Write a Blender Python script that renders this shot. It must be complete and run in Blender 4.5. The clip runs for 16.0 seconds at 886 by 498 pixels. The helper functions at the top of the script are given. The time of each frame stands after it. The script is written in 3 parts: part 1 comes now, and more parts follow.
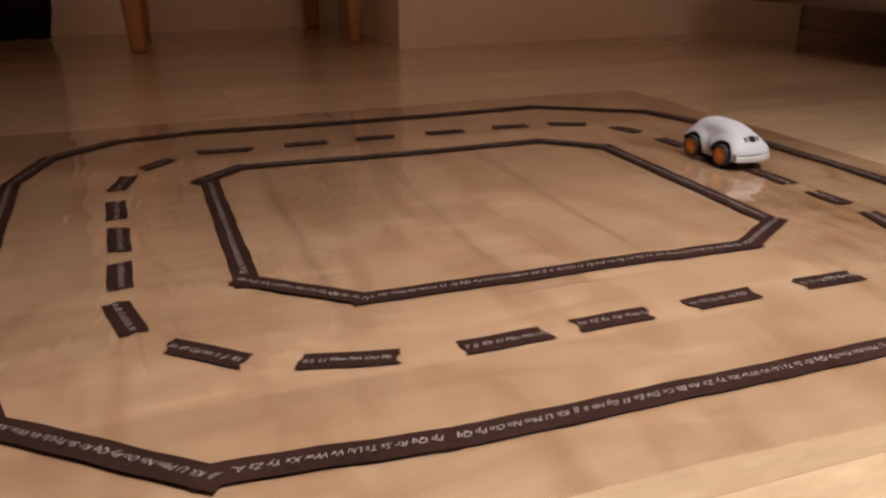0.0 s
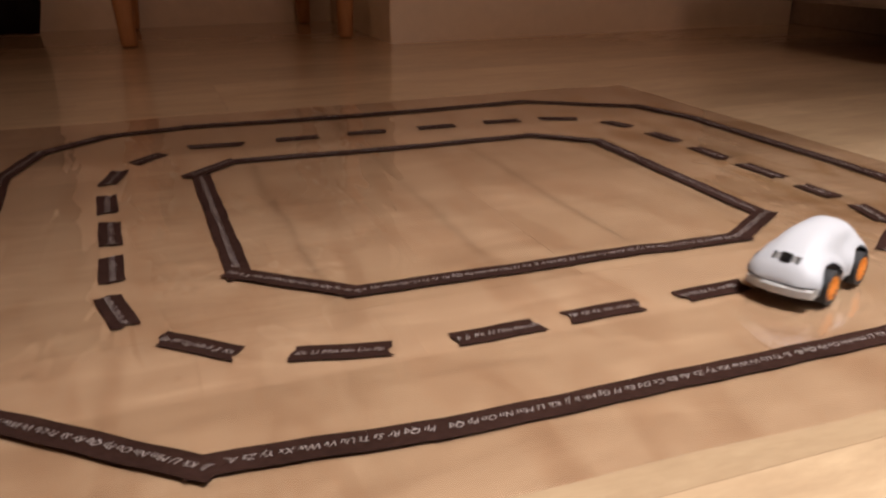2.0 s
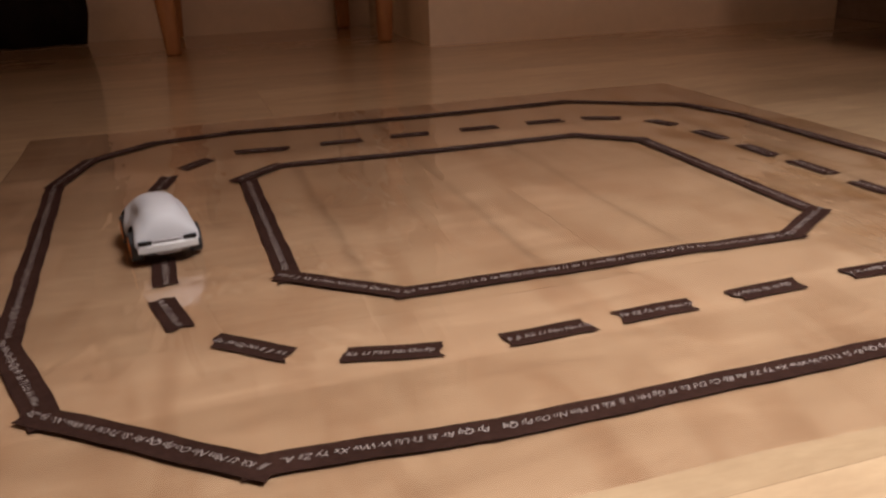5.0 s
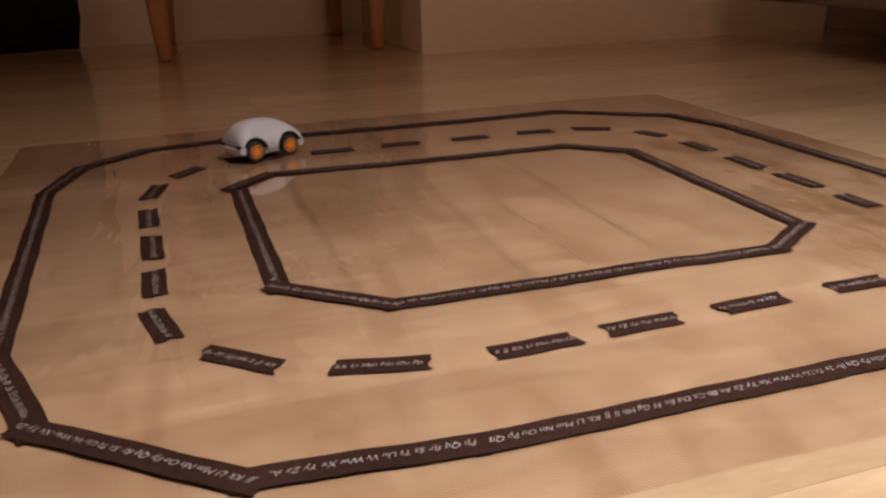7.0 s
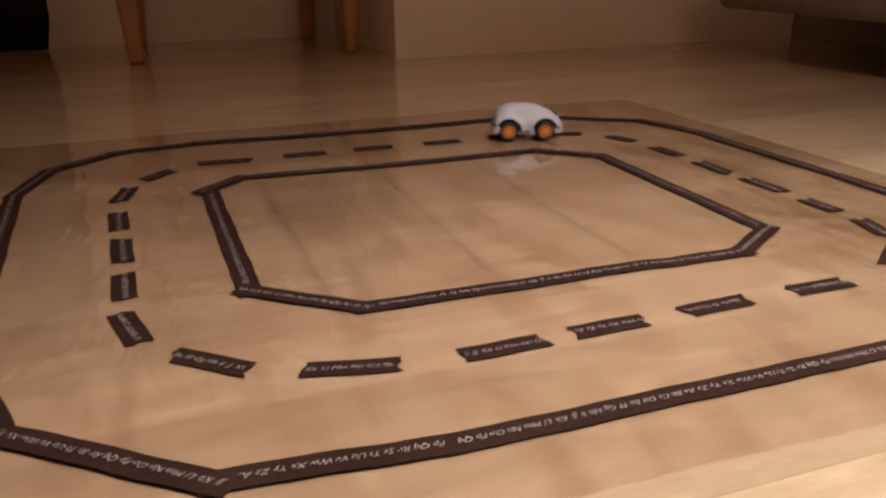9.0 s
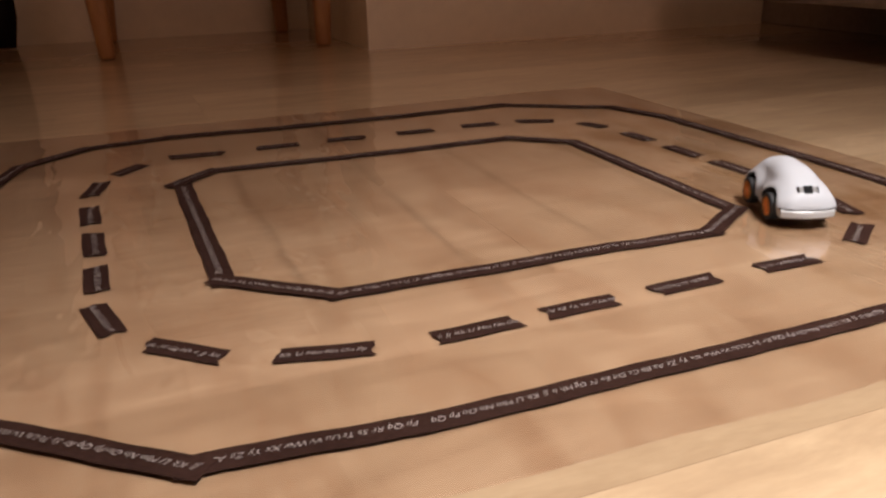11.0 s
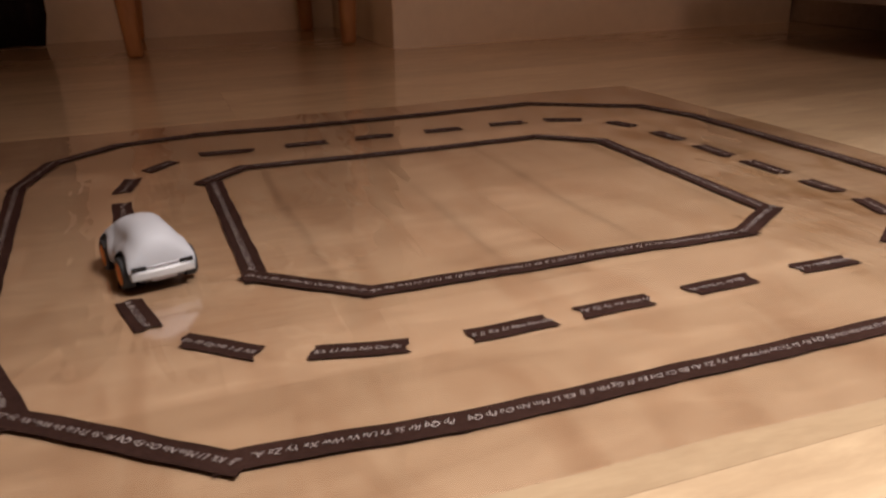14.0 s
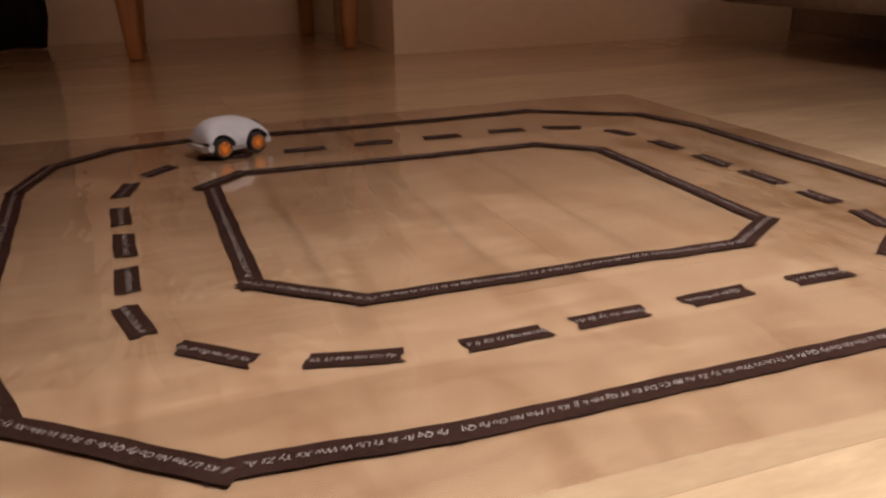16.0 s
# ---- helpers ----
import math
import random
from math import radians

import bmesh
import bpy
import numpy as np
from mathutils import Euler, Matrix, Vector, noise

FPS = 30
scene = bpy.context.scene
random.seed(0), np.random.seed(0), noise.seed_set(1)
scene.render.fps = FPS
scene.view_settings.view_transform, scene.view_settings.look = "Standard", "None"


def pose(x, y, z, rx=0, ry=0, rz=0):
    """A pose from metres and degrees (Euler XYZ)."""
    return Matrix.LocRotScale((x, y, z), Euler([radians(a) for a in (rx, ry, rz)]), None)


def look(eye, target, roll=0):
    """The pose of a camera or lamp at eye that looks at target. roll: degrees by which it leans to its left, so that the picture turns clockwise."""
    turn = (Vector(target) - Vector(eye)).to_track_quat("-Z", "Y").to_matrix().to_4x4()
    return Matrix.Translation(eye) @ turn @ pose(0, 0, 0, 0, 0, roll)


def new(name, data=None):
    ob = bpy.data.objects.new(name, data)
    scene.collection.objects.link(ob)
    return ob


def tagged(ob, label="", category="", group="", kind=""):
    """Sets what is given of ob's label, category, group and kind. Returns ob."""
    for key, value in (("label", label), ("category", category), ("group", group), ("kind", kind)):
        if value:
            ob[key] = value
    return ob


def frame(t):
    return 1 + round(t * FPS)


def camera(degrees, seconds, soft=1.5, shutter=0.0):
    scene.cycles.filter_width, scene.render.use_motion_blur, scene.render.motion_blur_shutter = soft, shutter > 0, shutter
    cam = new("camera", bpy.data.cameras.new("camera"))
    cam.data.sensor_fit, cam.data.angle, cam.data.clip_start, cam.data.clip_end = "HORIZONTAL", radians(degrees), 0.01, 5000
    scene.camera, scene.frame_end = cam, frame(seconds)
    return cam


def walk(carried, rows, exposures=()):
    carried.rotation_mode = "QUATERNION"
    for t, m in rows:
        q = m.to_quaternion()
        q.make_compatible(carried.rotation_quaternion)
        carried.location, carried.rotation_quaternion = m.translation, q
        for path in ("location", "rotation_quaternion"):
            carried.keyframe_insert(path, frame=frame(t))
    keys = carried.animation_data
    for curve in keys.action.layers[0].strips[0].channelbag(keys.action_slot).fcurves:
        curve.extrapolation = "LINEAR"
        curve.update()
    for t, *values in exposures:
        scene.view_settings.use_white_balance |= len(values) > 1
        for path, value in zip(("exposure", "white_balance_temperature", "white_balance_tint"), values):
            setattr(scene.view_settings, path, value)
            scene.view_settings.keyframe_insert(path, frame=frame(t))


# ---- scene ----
cam = camera(57.4, 16.0, soft=2.5, shutter=0.5)
# seconds, place of the eye, yaw, pitch and roll in degrees
PATH = [
    (0.0, 0.0000, 0.0000, 0.1900, -19.70, -20.91, -0.36),
    (0.5, -0.0001, -0.0003, 0.1899, -19.81, -20.99, -0.34),
    (1.0, -0.0000, -0.0010, 0.1904, -20.08, -21.11, -0.25),
    (1.5, 0.0004, -0.0021, 0.1893, -20.28, -21.05, -0.21),
    (2.0, -0.0007, -0.0018, 0.1885, -20.32, -21.16, -0.26),
    (2.5, -0.0038, -0.0013, 0.1879, -19.77, -21.28, -0.62),
    (3.0, -0.0063, 0.0003, 0.1872, -17.86, -21.25, -1.83),
    (3.5, -0.0081, 0.0007, 0.1870, -17.31, -21.10, -1.99),
    (6.0, -0.0049, -0.0014, 0.1880, -17.56, -20.84, -1.64),
    (6.5, -0.0050, -0.0020, 0.1890, -17.67, -20.75, -1.47),
    (7.0, -0.0051, -0.0023, 0.1929, -18.06, -20.60, -1.27),
    (7.5, -0.0059, -0.0035, 0.1934, -18.46, -20.46, -1.04),
    (8.0, -0.0059, -0.0055, 0.1945, -19.03, -20.35, -0.77),
    (8.5, -0.0032, -0.0067, 0.1936, -19.49, -20.37, -0.74),
    (9.0, -0.0044, -0.0068, 0.1940, -20.01, -20.36, -0.55),
    (9.5, -0.0030, -0.0096, 0.1925, -20.57, -20.50, -0.53),
    (10.0, -0.0016, -0.0127, 0.1916, -21.05, -20.61, -0.85),
    (12.5, -0.0058, -0.0132, 0.1893, -21.50, -21.08, -1.55),
    (13.0, -0.0079, -0.0121, 0.1895, -21.10, -21.17, -1.56),
    (13.5, -0.0088, -0.0104, 0.1894, -20.56, -21.03, -1.54),
    (14.0, -0.0090, -0.0093, 0.1895, -20.04, -20.86, -1.40),
    (14.5, -0.0094, -0.0099, 0.1900, -19.83, -20.68, -1.31),
    (15.0, -0.0098, -0.0091, 0.1912, -19.88, -20.69, -1.12),
    (15.5, -0.0089, -0.0097, 0.1911, -19.91, -20.65, -0.96),
    (16.0, -0.0069, -0.0096, 0.1923, -20.06, -20.58, -0.86),
]
walk(cam, [(t, pose(x, y, z, 90 + pitch, 0, yaw) @ pose(0, 0, 0, 0, 0, roll)) for t, x, y, z, yaw, pitch, roll in PATH])

# ---- light ----
world = bpy.data.worlds.new("world")
scene.world = world
world.use_nodes = True
world.node_tree.nodes["Background"].inputs["Color"].default_value = (1.0, 0.72, 0.48, 1)
world.node_tree.nodes["Background"].inputs["Strength"].default_value = 0.02

# a shaded pendant lamp: the bright beam of its bulb, the wider spill that the shade's
# rim cuts off in a round edge on the floor before the wall, and the shade's own glow
BULB = (0.55, -0.15, 1.30)


def spot(name, energy, colour, degrees, blend, target):
    data = bpy.data.lights.new(name, "SPOT")
    data.energy, data.color = energy, colour
    data.spot_size, data.spot_blend = radians(degrees), blend
    data.shadow_soft_size = 0.20
    ob = new(name, data)
    ob.matrix_world = look(BULB, target)
    return ob


spot("pendant_bulb", 156, (0.975, 0.975, 1.0), 70.0, 1.0, (0.41, -0.05, 0.0))
spot("pendant_spill", 41, (1.0, 0.86, 0.86), 91.6, 0.05, (0.314, -0.076, 0.0))

shade_data = bpy.data.lights.new("lamp_shade_glow", "POINT")
shade_data.energy = 8.2
shade_data.color = (1.0, 0.60, 0.47)
shade_data.shadow_soft_size = 0.25
shade_glow = new("lamp_shade_glow", shade_data)
shade_glow.matrix_world = pose(0.55, -0.15, 1.38)

# unseen area lamp added under the ceiling to lift the ambient light
glow_data = bpy.data.lights.new("ceiling_fill", "AREA")
glow_data.energy = 3.2
glow_data.color = (1.0, 0.58, 0.43)
glow_data.shape, glow_data.size = "DISK", 1.5
glow = new("ceiling_fill", glow_data)
glow.matrix_world = pose(0.5, 0.3, 2.44)
scene.view_settings.exposure = 0.0


# ---- materials ----
def shader(name):
    m = bpy.data.materials.new(name)
    m.use_nodes = True
    nt = m.node_tree
    return m, nt, nt.nodes["Principled BSDF"]


def node(nt, kind, **values):
    n = nt.nodes.new(kind)
    for key, value in values.items():
        n.inputs[key].default_value = value
    return n


def ramp(nt, source, stops):
    r = nt.nodes.new("ShaderNodeValToRGB")
    while len(r.color_ramp.elements) < len(stops):
        r.color_ramp.elements.new(0.5)
    for e, (at, c) in zip(r.color_ramp.elements, stops):
        e.position, e.color = at, (*c, 1)
    nt.links.new(source, r.inputs["Fac"])
    return r.outputs["Color"]


def bump(nt, bsdf, source, strength, distance):
    b = node(nt, "ShaderNodeBump", Strength=strength, Distance=distance)
    nt.links.new(source, b.inputs["Height"])
    nt.links.new(b.outputs["Normal"], bsdf.inputs["Normal"])


def coords(nt, scale=(1, 1, 1), per_object=0.0):
    c = nt.nodes.new("ShaderNodeTexCoord")
    mp = nt.nodes.new("ShaderNodeMapping")
    mp.inputs["Scale"].default_value = scale
    nt.links.new(c.outputs["Object"], mp.inputs["Vector"])
    if per_object:
        info = nt.nodes.new("ShaderNodeObjectInfo")
        mul = nt.nodes.new("ShaderNodeMath")
        mul.operation = "MULTIPLY"
        mul.inputs[1].default_value = per_object
        nt.links.new(info.outputs["Random"], mul.inputs[0])
        nt.links.new(mul.outputs[0], mp.inputs["Location"])
    return mp.outputs["Vector"]


def wood(name, low, mid, high, rough, grain=(1, 1, 1), relief=0.15, per_object=7.0, tint=0.0, strips=False):
    m, nt, b = shader(name)
    v = coords(nt, grain, per_object)
    n1 = node(nt, "ShaderNodeTexNoise", Scale=3.0, Detail=7.0, Roughness=0.62, Distortion=0.8)
    n2 = node(nt, "ShaderNodeTexNoise", Scale=20.0, Detail=4.0, Roughness=0.6, Distortion=0.2)
    for n in (n1, n2):
        nt.links.new(v, n.inputs["Vector"])
    mix = nt.nodes.new("ShaderNodeMath")
    mix.operation = "MULTIPLY_ADD"
    mix.inputs[1].default_value = 0.26
    nt.links.new(n2.outputs["Fac"], mix.inputs[0])
    sub = nt.nodes.new("ShaderNodeMath")
    sub.operation = "MULTIPLY"
    sub.inputs[1].default_value = 0.76
    nt.links.new(n1.outputs["Fac"], sub.inputs[0])
    nt.links.new(sub.outputs[0], mix.inputs[2])
    colour = ramp(nt, mix.outputs[0], [(0.36, low), (0.5, mid), (0.66, high)])
    if tint:
        info = nt.nodes.new("ShaderNodeObjectInfo")
        hsv = nt.nodes.new("ShaderNodeHueSaturation")
        mr = node(nt, "ShaderNodeMapRange")
        mr.inputs["To Min"].default_value, mr.inputs["To Max"].default_value = 1 - tint, 1 + tint
        nt.links.new(info.outputs["Random"], mr.inputs["Value"])
        nt.links.new(mr.outputs["Result"], hsv.inputs["Value"])
        nt.links.new(colour, hsv.inputs["Color"])
        colour = hsv.outputs["Color"]
    if strips:
        # each plank carries rows of shorter strips that differ a little in tone
        brick = node(nt, "ShaderNodeTexBrick", Scale=1.0)
        brick.inputs["Color1"].default_value = (0.86, 0.835, 0.80, 1)
        brick.inputs["Color2"].default_value = (1.07, 1.06, 1.05, 1)
        brick.inputs["Mortar"].default_value = (0.80, 0.76, 0.72, 1)
        brick.inputs["Mortar Size"].default_value = 0.0004
        brick.inputs["Mortar Smooth"].default_value = 0.6
        brick.inputs["Brick Width"].default_value = 0.37
        brick.inputs["Row Height"].default_value = 0.064
        brick.offset = 0.43
        c = nt.nodes.new("ShaderNodeTexCoord")
        nt.links.new(c.outputs["Object"], brick.inputs["Vector"])
        mul = nt.nodes.new("ShaderNodeMixRGB")
        mul.blend_type = "MULTIPLY"
        mul.inputs["Fac"].default_value = 1.0
        nt.links.new(colour, mul.inputs["Color1"])
        nt.links.new(brick.outputs["Color"], mul.inputs["Color2"])
        colour = mul.outputs["Color"]
    nt.links.new(colour, b.inputs["Base Color"])
    b.inputs["Roughness"].default_value = rough
    bump(nt, b, mix.outputs[0], relief, 0.0004)
    return m


def plain(name, colour, rough, spread=0.12, scale=40.0, relief=0.1, metal=0.0, coat=0.0):
    m, nt, b = shader(name)
    v = coords(nt)
    n = node(nt, "ShaderNodeTexNoise", Scale=scale, Detail=4.0, Roughness=0.6)
    big = node(nt, "ShaderNodeTexNoise", Scale=scale / 9, Detail=2.0)
    nt.links.new(v, n.inputs["Vector"])
    nt.links.new(v, big.inputs["Vector"])
    add = nt.nodes.new("ShaderNodeMath")
    nt.links.new(n.outputs["Fac"], add.inputs[0])
    nt.links.new(big.outputs["Fac"], add.inputs[1])
    half = nt.nodes.new("ShaderNodeMath")
    half.operation = "MULTIPLY"
    half.inputs[1].default_value = 0.5
    nt.links.new(add.outputs[0], half.inputs[0])
    lo = tuple(c * (1 - spread) for c in colour)
    hi = tuple(min(1, c * (1 + spread)) for c in colour)
    nt.links.new(ramp(nt, half.outputs[0], [(0.35, lo), (0.65, hi)]), b.inputs["Base Color"])
    b.inputs["Roughness"].default_value = rough
    b.inputs["Metallic"].default_value = metal
    b.inputs["Coat Weight"].default_value = coat
    b.inputs["Coat Roughness"].default_value = 0.08
    if relief:
        bump(nt, b, half.outputs[0], relief, 0.0003)
    return m


FLOOR = wood("maple_laminate", (0.372, 0.255, 0.147), (0.43, 0.302, 0.177), (0.505, 0.366, 0.22), 0.45, (3.6, 14, 14), 0.05, 9.0, 0.06, True)
FLOOR.node_tree.nodes["Principled BSDF"].inputs["Coat Weight"].default_value = 1.0
FLOOR.node_tree.nodes["Principled BSDF"].inputs["Coat Roughness"].default_value = 0.085
FLOOR.node_tree.nodes["Principled BSDF"].inputs["Coat IOR"].default_value = 1.95
LEG_WOOD = wood("oiled_beech", (0.30, 0.13, 0.05), (0.40, 0.19, 0.075), (0.47, 0.24, 0.10), 0.45, (14, 14, 2), 0.2)
WALL = plain("cream_wall_paint", (0.82, 0.71, 0.56), 0.7, 0.06, 30, 0.25)
CEILING = plain("white_ceiling_paint", (0.72, 0.68, 0.60), 0.9, 0.04, 20, 0.2)
BLACK_FABRIC = plain("black_cloth", (0.016, 0.010, 0.010), 0.9, 0.3, 300, 0.5)
GREY_CLOTH = plain("brown_grey_upholstery", (0.20, 0.155, 0.115), 0.9, 0.2, 400, 0.5)
DARK_BASE = plain("dark_base_paint", (0.03, 0.022, 0.016), 0.7, 0.2, 60, 0.2)
PLINTH = plain("brown_plinth_paint", (0.24, 0.185, 0.14), 0.7, 0.2, 60, 0.2)
TAPE = plain("black_paper_tape", (0.029, 0.0145, 0.011), 0.9, 0.22, 260, 0.35)
INK = plain("chalk_white_print", (0.30, 0.25, 0.225), 0.75, 0.12, 500, 0.0)
for m in (TAPE, INK):
    m.node_tree.nodes["Principled BSDF"].inputs["Specular IOR Level"].default_value = 0.0
WHITE_PLASTIC = plain("white_gloss_plastic", (0.42, 0.423, 0.435), 0.55, 0.02, 60, 0.05)
WHITE_BUMPER = plain("white_bumper_plastic", (0.45, 0.44, 0.42), 0.38, 0.03, 60, 0.05)
ORANGE = plain("orange_rim_plastic", (0.74, 0.225, 0.014), 0.4, 0.08, 200, 0.1)
RUBBER = plain("black_tyre_rubber", (0.014, 0.013, 0.013), 0.7, 0.25, 300, 0.5)
CHASSIS = plain("dark_grey_chassis_plastic", (0.05, 0.045, 0.045), 0.5, 0.15, 120, 0.2)
SILL = plain("grey_sill_plastic", (0.40, 0.37, 0.35), 0.45, 0.08, 120, 0.1)
SMOKED = plain("smoked_strip_plastic", (0.19, 0.165, 0.165), 0.3, 0.08, 120, 0.1)
BLACK_GLOSS = plain("black_lens_plastic", (0.008, 0.008, 0.009), 0.15, 0.1, 120, 0.0)


def clear_sheet():
    m, nt, b = shader("clear_plastic_film")
    nt.nodes.remove(b)
    out = nt.nodes["Material Output"]
    see = nt.nodes.new("ShaderNodeBsdfTransparent")
    # fold lines across the film, and faint bands of ripple shade along them
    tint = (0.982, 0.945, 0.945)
    # each fold's darkness is painted into the tint
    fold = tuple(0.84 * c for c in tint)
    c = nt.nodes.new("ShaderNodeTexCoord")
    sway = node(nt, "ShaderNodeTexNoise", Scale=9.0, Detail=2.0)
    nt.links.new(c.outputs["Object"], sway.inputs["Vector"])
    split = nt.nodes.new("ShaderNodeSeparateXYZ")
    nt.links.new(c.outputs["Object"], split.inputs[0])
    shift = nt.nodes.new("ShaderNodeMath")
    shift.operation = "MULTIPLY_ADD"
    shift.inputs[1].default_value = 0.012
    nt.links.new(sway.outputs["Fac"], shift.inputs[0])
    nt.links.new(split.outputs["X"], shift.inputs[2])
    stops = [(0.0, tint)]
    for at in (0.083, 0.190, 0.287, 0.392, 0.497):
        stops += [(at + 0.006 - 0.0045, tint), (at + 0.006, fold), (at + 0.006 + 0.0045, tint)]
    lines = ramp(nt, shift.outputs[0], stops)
    ripple = node(nt, "ShaderNodeTexNoise", Scale=5.0, Detail=4.0, Roughness=0.6, Distortion=0.7)
    nt.links.new(coords(nt, (4.6, 1.2, 1.0)), ripple.inputs["Vector"])
    # shadow and refraction of the film's ripples, painted as darker bands
    ripple_shade = ramp(nt, ripple.outputs["Fac"], [(0.33, (0.91, 0.875, 0.855)), (0.53, (1.0, 1.0, 1.0))])
    tinted = nt.nodes.new("ShaderNodeMixRGB")
    tinted.blend_type = "MULTIPLY"
    tinted.inputs["Fac"].default_value = 1.0
    # the painted fold darkness fades out towards the near edge
    fold_fade = nt.nodes.new("ShaderNodeMapRange")
    fold_fade.inputs["From Min"].default_value, fold_fade.inputs["From Max"].default_value = 0.36, 0.46
    nt.links.new(split.outputs["Y"], fold_fade.inputs["Value"])
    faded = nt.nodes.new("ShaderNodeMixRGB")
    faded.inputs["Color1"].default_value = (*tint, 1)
    nt.links.new(fold_fade.outputs["Result"], faded.inputs["Fac"])
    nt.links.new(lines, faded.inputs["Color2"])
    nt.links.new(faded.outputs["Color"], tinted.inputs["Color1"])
    # wrinkle shade and smudges painted where the film lies loose, towards larger x
    crease = node(nt, "ShaderNodeTexNoise", Scale=11.0, Detail=3.0, Roughness=0.55, Distortion=0.9)
    nt.links.new(coords(nt, (3.0, 1.2, 1.0)), crease.inputs["Vector"])
    shade_smudge = ramp(nt, crease.outputs["Fac"], [(0.38, (0.875, 0.83, 0.77)), (0.52, (1.0, 1.0, 1.0))])
    loose = nt.nodes.new("ShaderNodeMapRange")
    loose.inputs["From Min"].default_value, loose.inputs["From Max"].default_value = 0.33, 0.46
    nt.links.new(split.outputs["X"], loose.inputs["Value"])
    marked = nt.nodes.new("ShaderNodeMixRGB")
    marked.blend_type = "MULTIPLY"
    nt.links.new(loose.outputs["Result"], marked.inputs["Fac"])
    nt.links.new(ripple_shade, marked.inputs["Color1"])
    nt.links.new(shade_smudge, marked.inputs["Color2"])
    nt.links.new(marked.outputs["Color"], tinted.inputs["Color2"])
    nt.links.new(tinted.outputs["Color"], see.inputs["Color"])
    gloss = nt.nodes.new("ShaderNodeBsdfGlossy")
    gloss.inputs["Roughness"].default_value = 0.035
    facing = nt.nodes.new("ShaderNodeLayerWeight")
    facing.inputs["Blend"].default_value = 0.5
    rise = nt.nodes.new("ShaderNodeMath")
    rise.operation = "POWER"
    rise.inputs[1].default_value = 5.0
    nt.links.new(facing.outputs["Facing"], rise.inputs[0])
    fres = nt.nodes.new("ShaderNodeMath")
    fres.operation = "MULTIPLY_ADD"
    fres.inputs[1].default_value, fres.inputs[2].default_value = 0.94, 0.05
    nt.links.new(rise.outputs[0], fres.inputs[0])
    v = coords(nt, (1.7, 0.55, 1.0))
    n = node(nt, "ShaderNodeTexNoise", Scale=14.0, Detail=2.0, Roughness=0.5, Distortion=0.6)
    nt.links.new(v, n.inputs["Vector"])
    bp = node(nt, "ShaderNodeBump", Strength=0.20, Distance=0.01)
    nt.links.new(n.outputs["Fac"], bp.inputs["Height"])
    nt.links.new(bp.outputs["Normal"], gloss.inputs["Normal"])
    mix = nt.nodes.new("ShaderNodeMixShader")
    nt.links.new(fres.outputs[0], mix.inputs["Fac"])
    nt.links.new(see.outputs[0], mix.inputs[1])
    nt.links.new(gloss.outputs[0], mix.inputs[2])
    nt.links.new(mix.outputs[0], out.inputs["Surface"])
    return m


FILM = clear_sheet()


def lens_glass():
    m, nt, b = shader("clear_lens_cover")
    b.inputs["Base Color"].default_value = (0.62, 0.61, 0.59, 1)
    b.inputs["Roughness"].default_value = 0.12
    b.inputs["Transmission Weight"].default_value = 0.7
    return m


LENS = lens_glass()


# ---- mesh helpers ----
def part(name, bm, material, parent=None, label="", smooth=False):
    me = bpy.data.meshes.new(name)
    bmesh.ops.recalc_face_normals(bm, faces=bm.faces[:])
    if smooth:
        for f in bm.faces:
            f.smooth = True
    bm.to_mesh(me)
    bm.free()
    me.materials.append(material)
    ob = new(name, me)
    if parent:
        ob.parent = parent
    return tagged(ob, label)


def box(bm, x0, y0, z0, x1, y1, z1, bevel=0.0, segments=2):
    made = bmesh.ops.create_cube(bm, size=1.0, matrix=Matrix.Translation(((x0 + x1) / 2, (y0 + y1) / 2, (z0 + z1) / 2)) @ Matrix.Diagonal((x1 - x0, y1 - y0, z1 - z0, 1)))
    if bevel:
        edges = list({e for v in made["verts"] for e in v.link_edges})
        bmesh.ops.bevel(bm, geom=edges, offset=bevel, segments=segments, affect="EDGES", profile=0.5)
    return bm


def boxed(*args, **kw):
    return box(bmesh.new(), *args, **kw)


def lathe(bm, profile, axis="Y", steps=32, centre=(0, 0, 0)):
    """Turns (radius, along) pairs about an axis through centre."""
    rings = []
    for r, a in profile:
        ring = []
        for k in range(steps):
            w = 2 * math.pi * k / steps
            c, s = r * math.cos(w), r * math.sin(w)
            p = (c, a, s) if axis == "Y" else (c, s, a) if axis == "Z" else (a, c, s)
            ring.append(bm.verts.new(Vector(p) + Vector(centre)))
        rings.append(ring)
    for a, b in zip(rings, rings[1:]):
        for k in range(steps):
            bm.faces.new((a[k], a[(k + 1) % steps], b[(k + 1) % steps], b[k]))
    bm.faces.new(rings[0])
    bm.faces.new(rings[-1][::-1])
    return bm


def empty(name, m, label, category, group=""):
    ob = new(name)
    ob.empty_display_size = 0.02
    ob.matrix_world = m
    return tagged(ob, label, category, group)


# ---- room ----
X0, X1, Y0, Y1, TOP = -1.6, 2.6, -3.0, 1.985, 2.5
floor = tagged(part("floor", boxed(X0 - 0.1, Y0 - 0.1, -0.09, X1 + 0.1, Y1 + 0.1, -0.012), DARK_BASE), "pale maple laminate floor of long glossy planks", "floor", kind="structure")
tagged(part("ceiling", boxed(X0 - 0.1, Y0 - 0.1, TOP, X1 + 0.1, Y1 + 0.1, TOP + 0.1), CEILING), "plain white painted ceiling", "ceiling", kind="structure")
wall_label = "cream painted plaster wall in dim light"
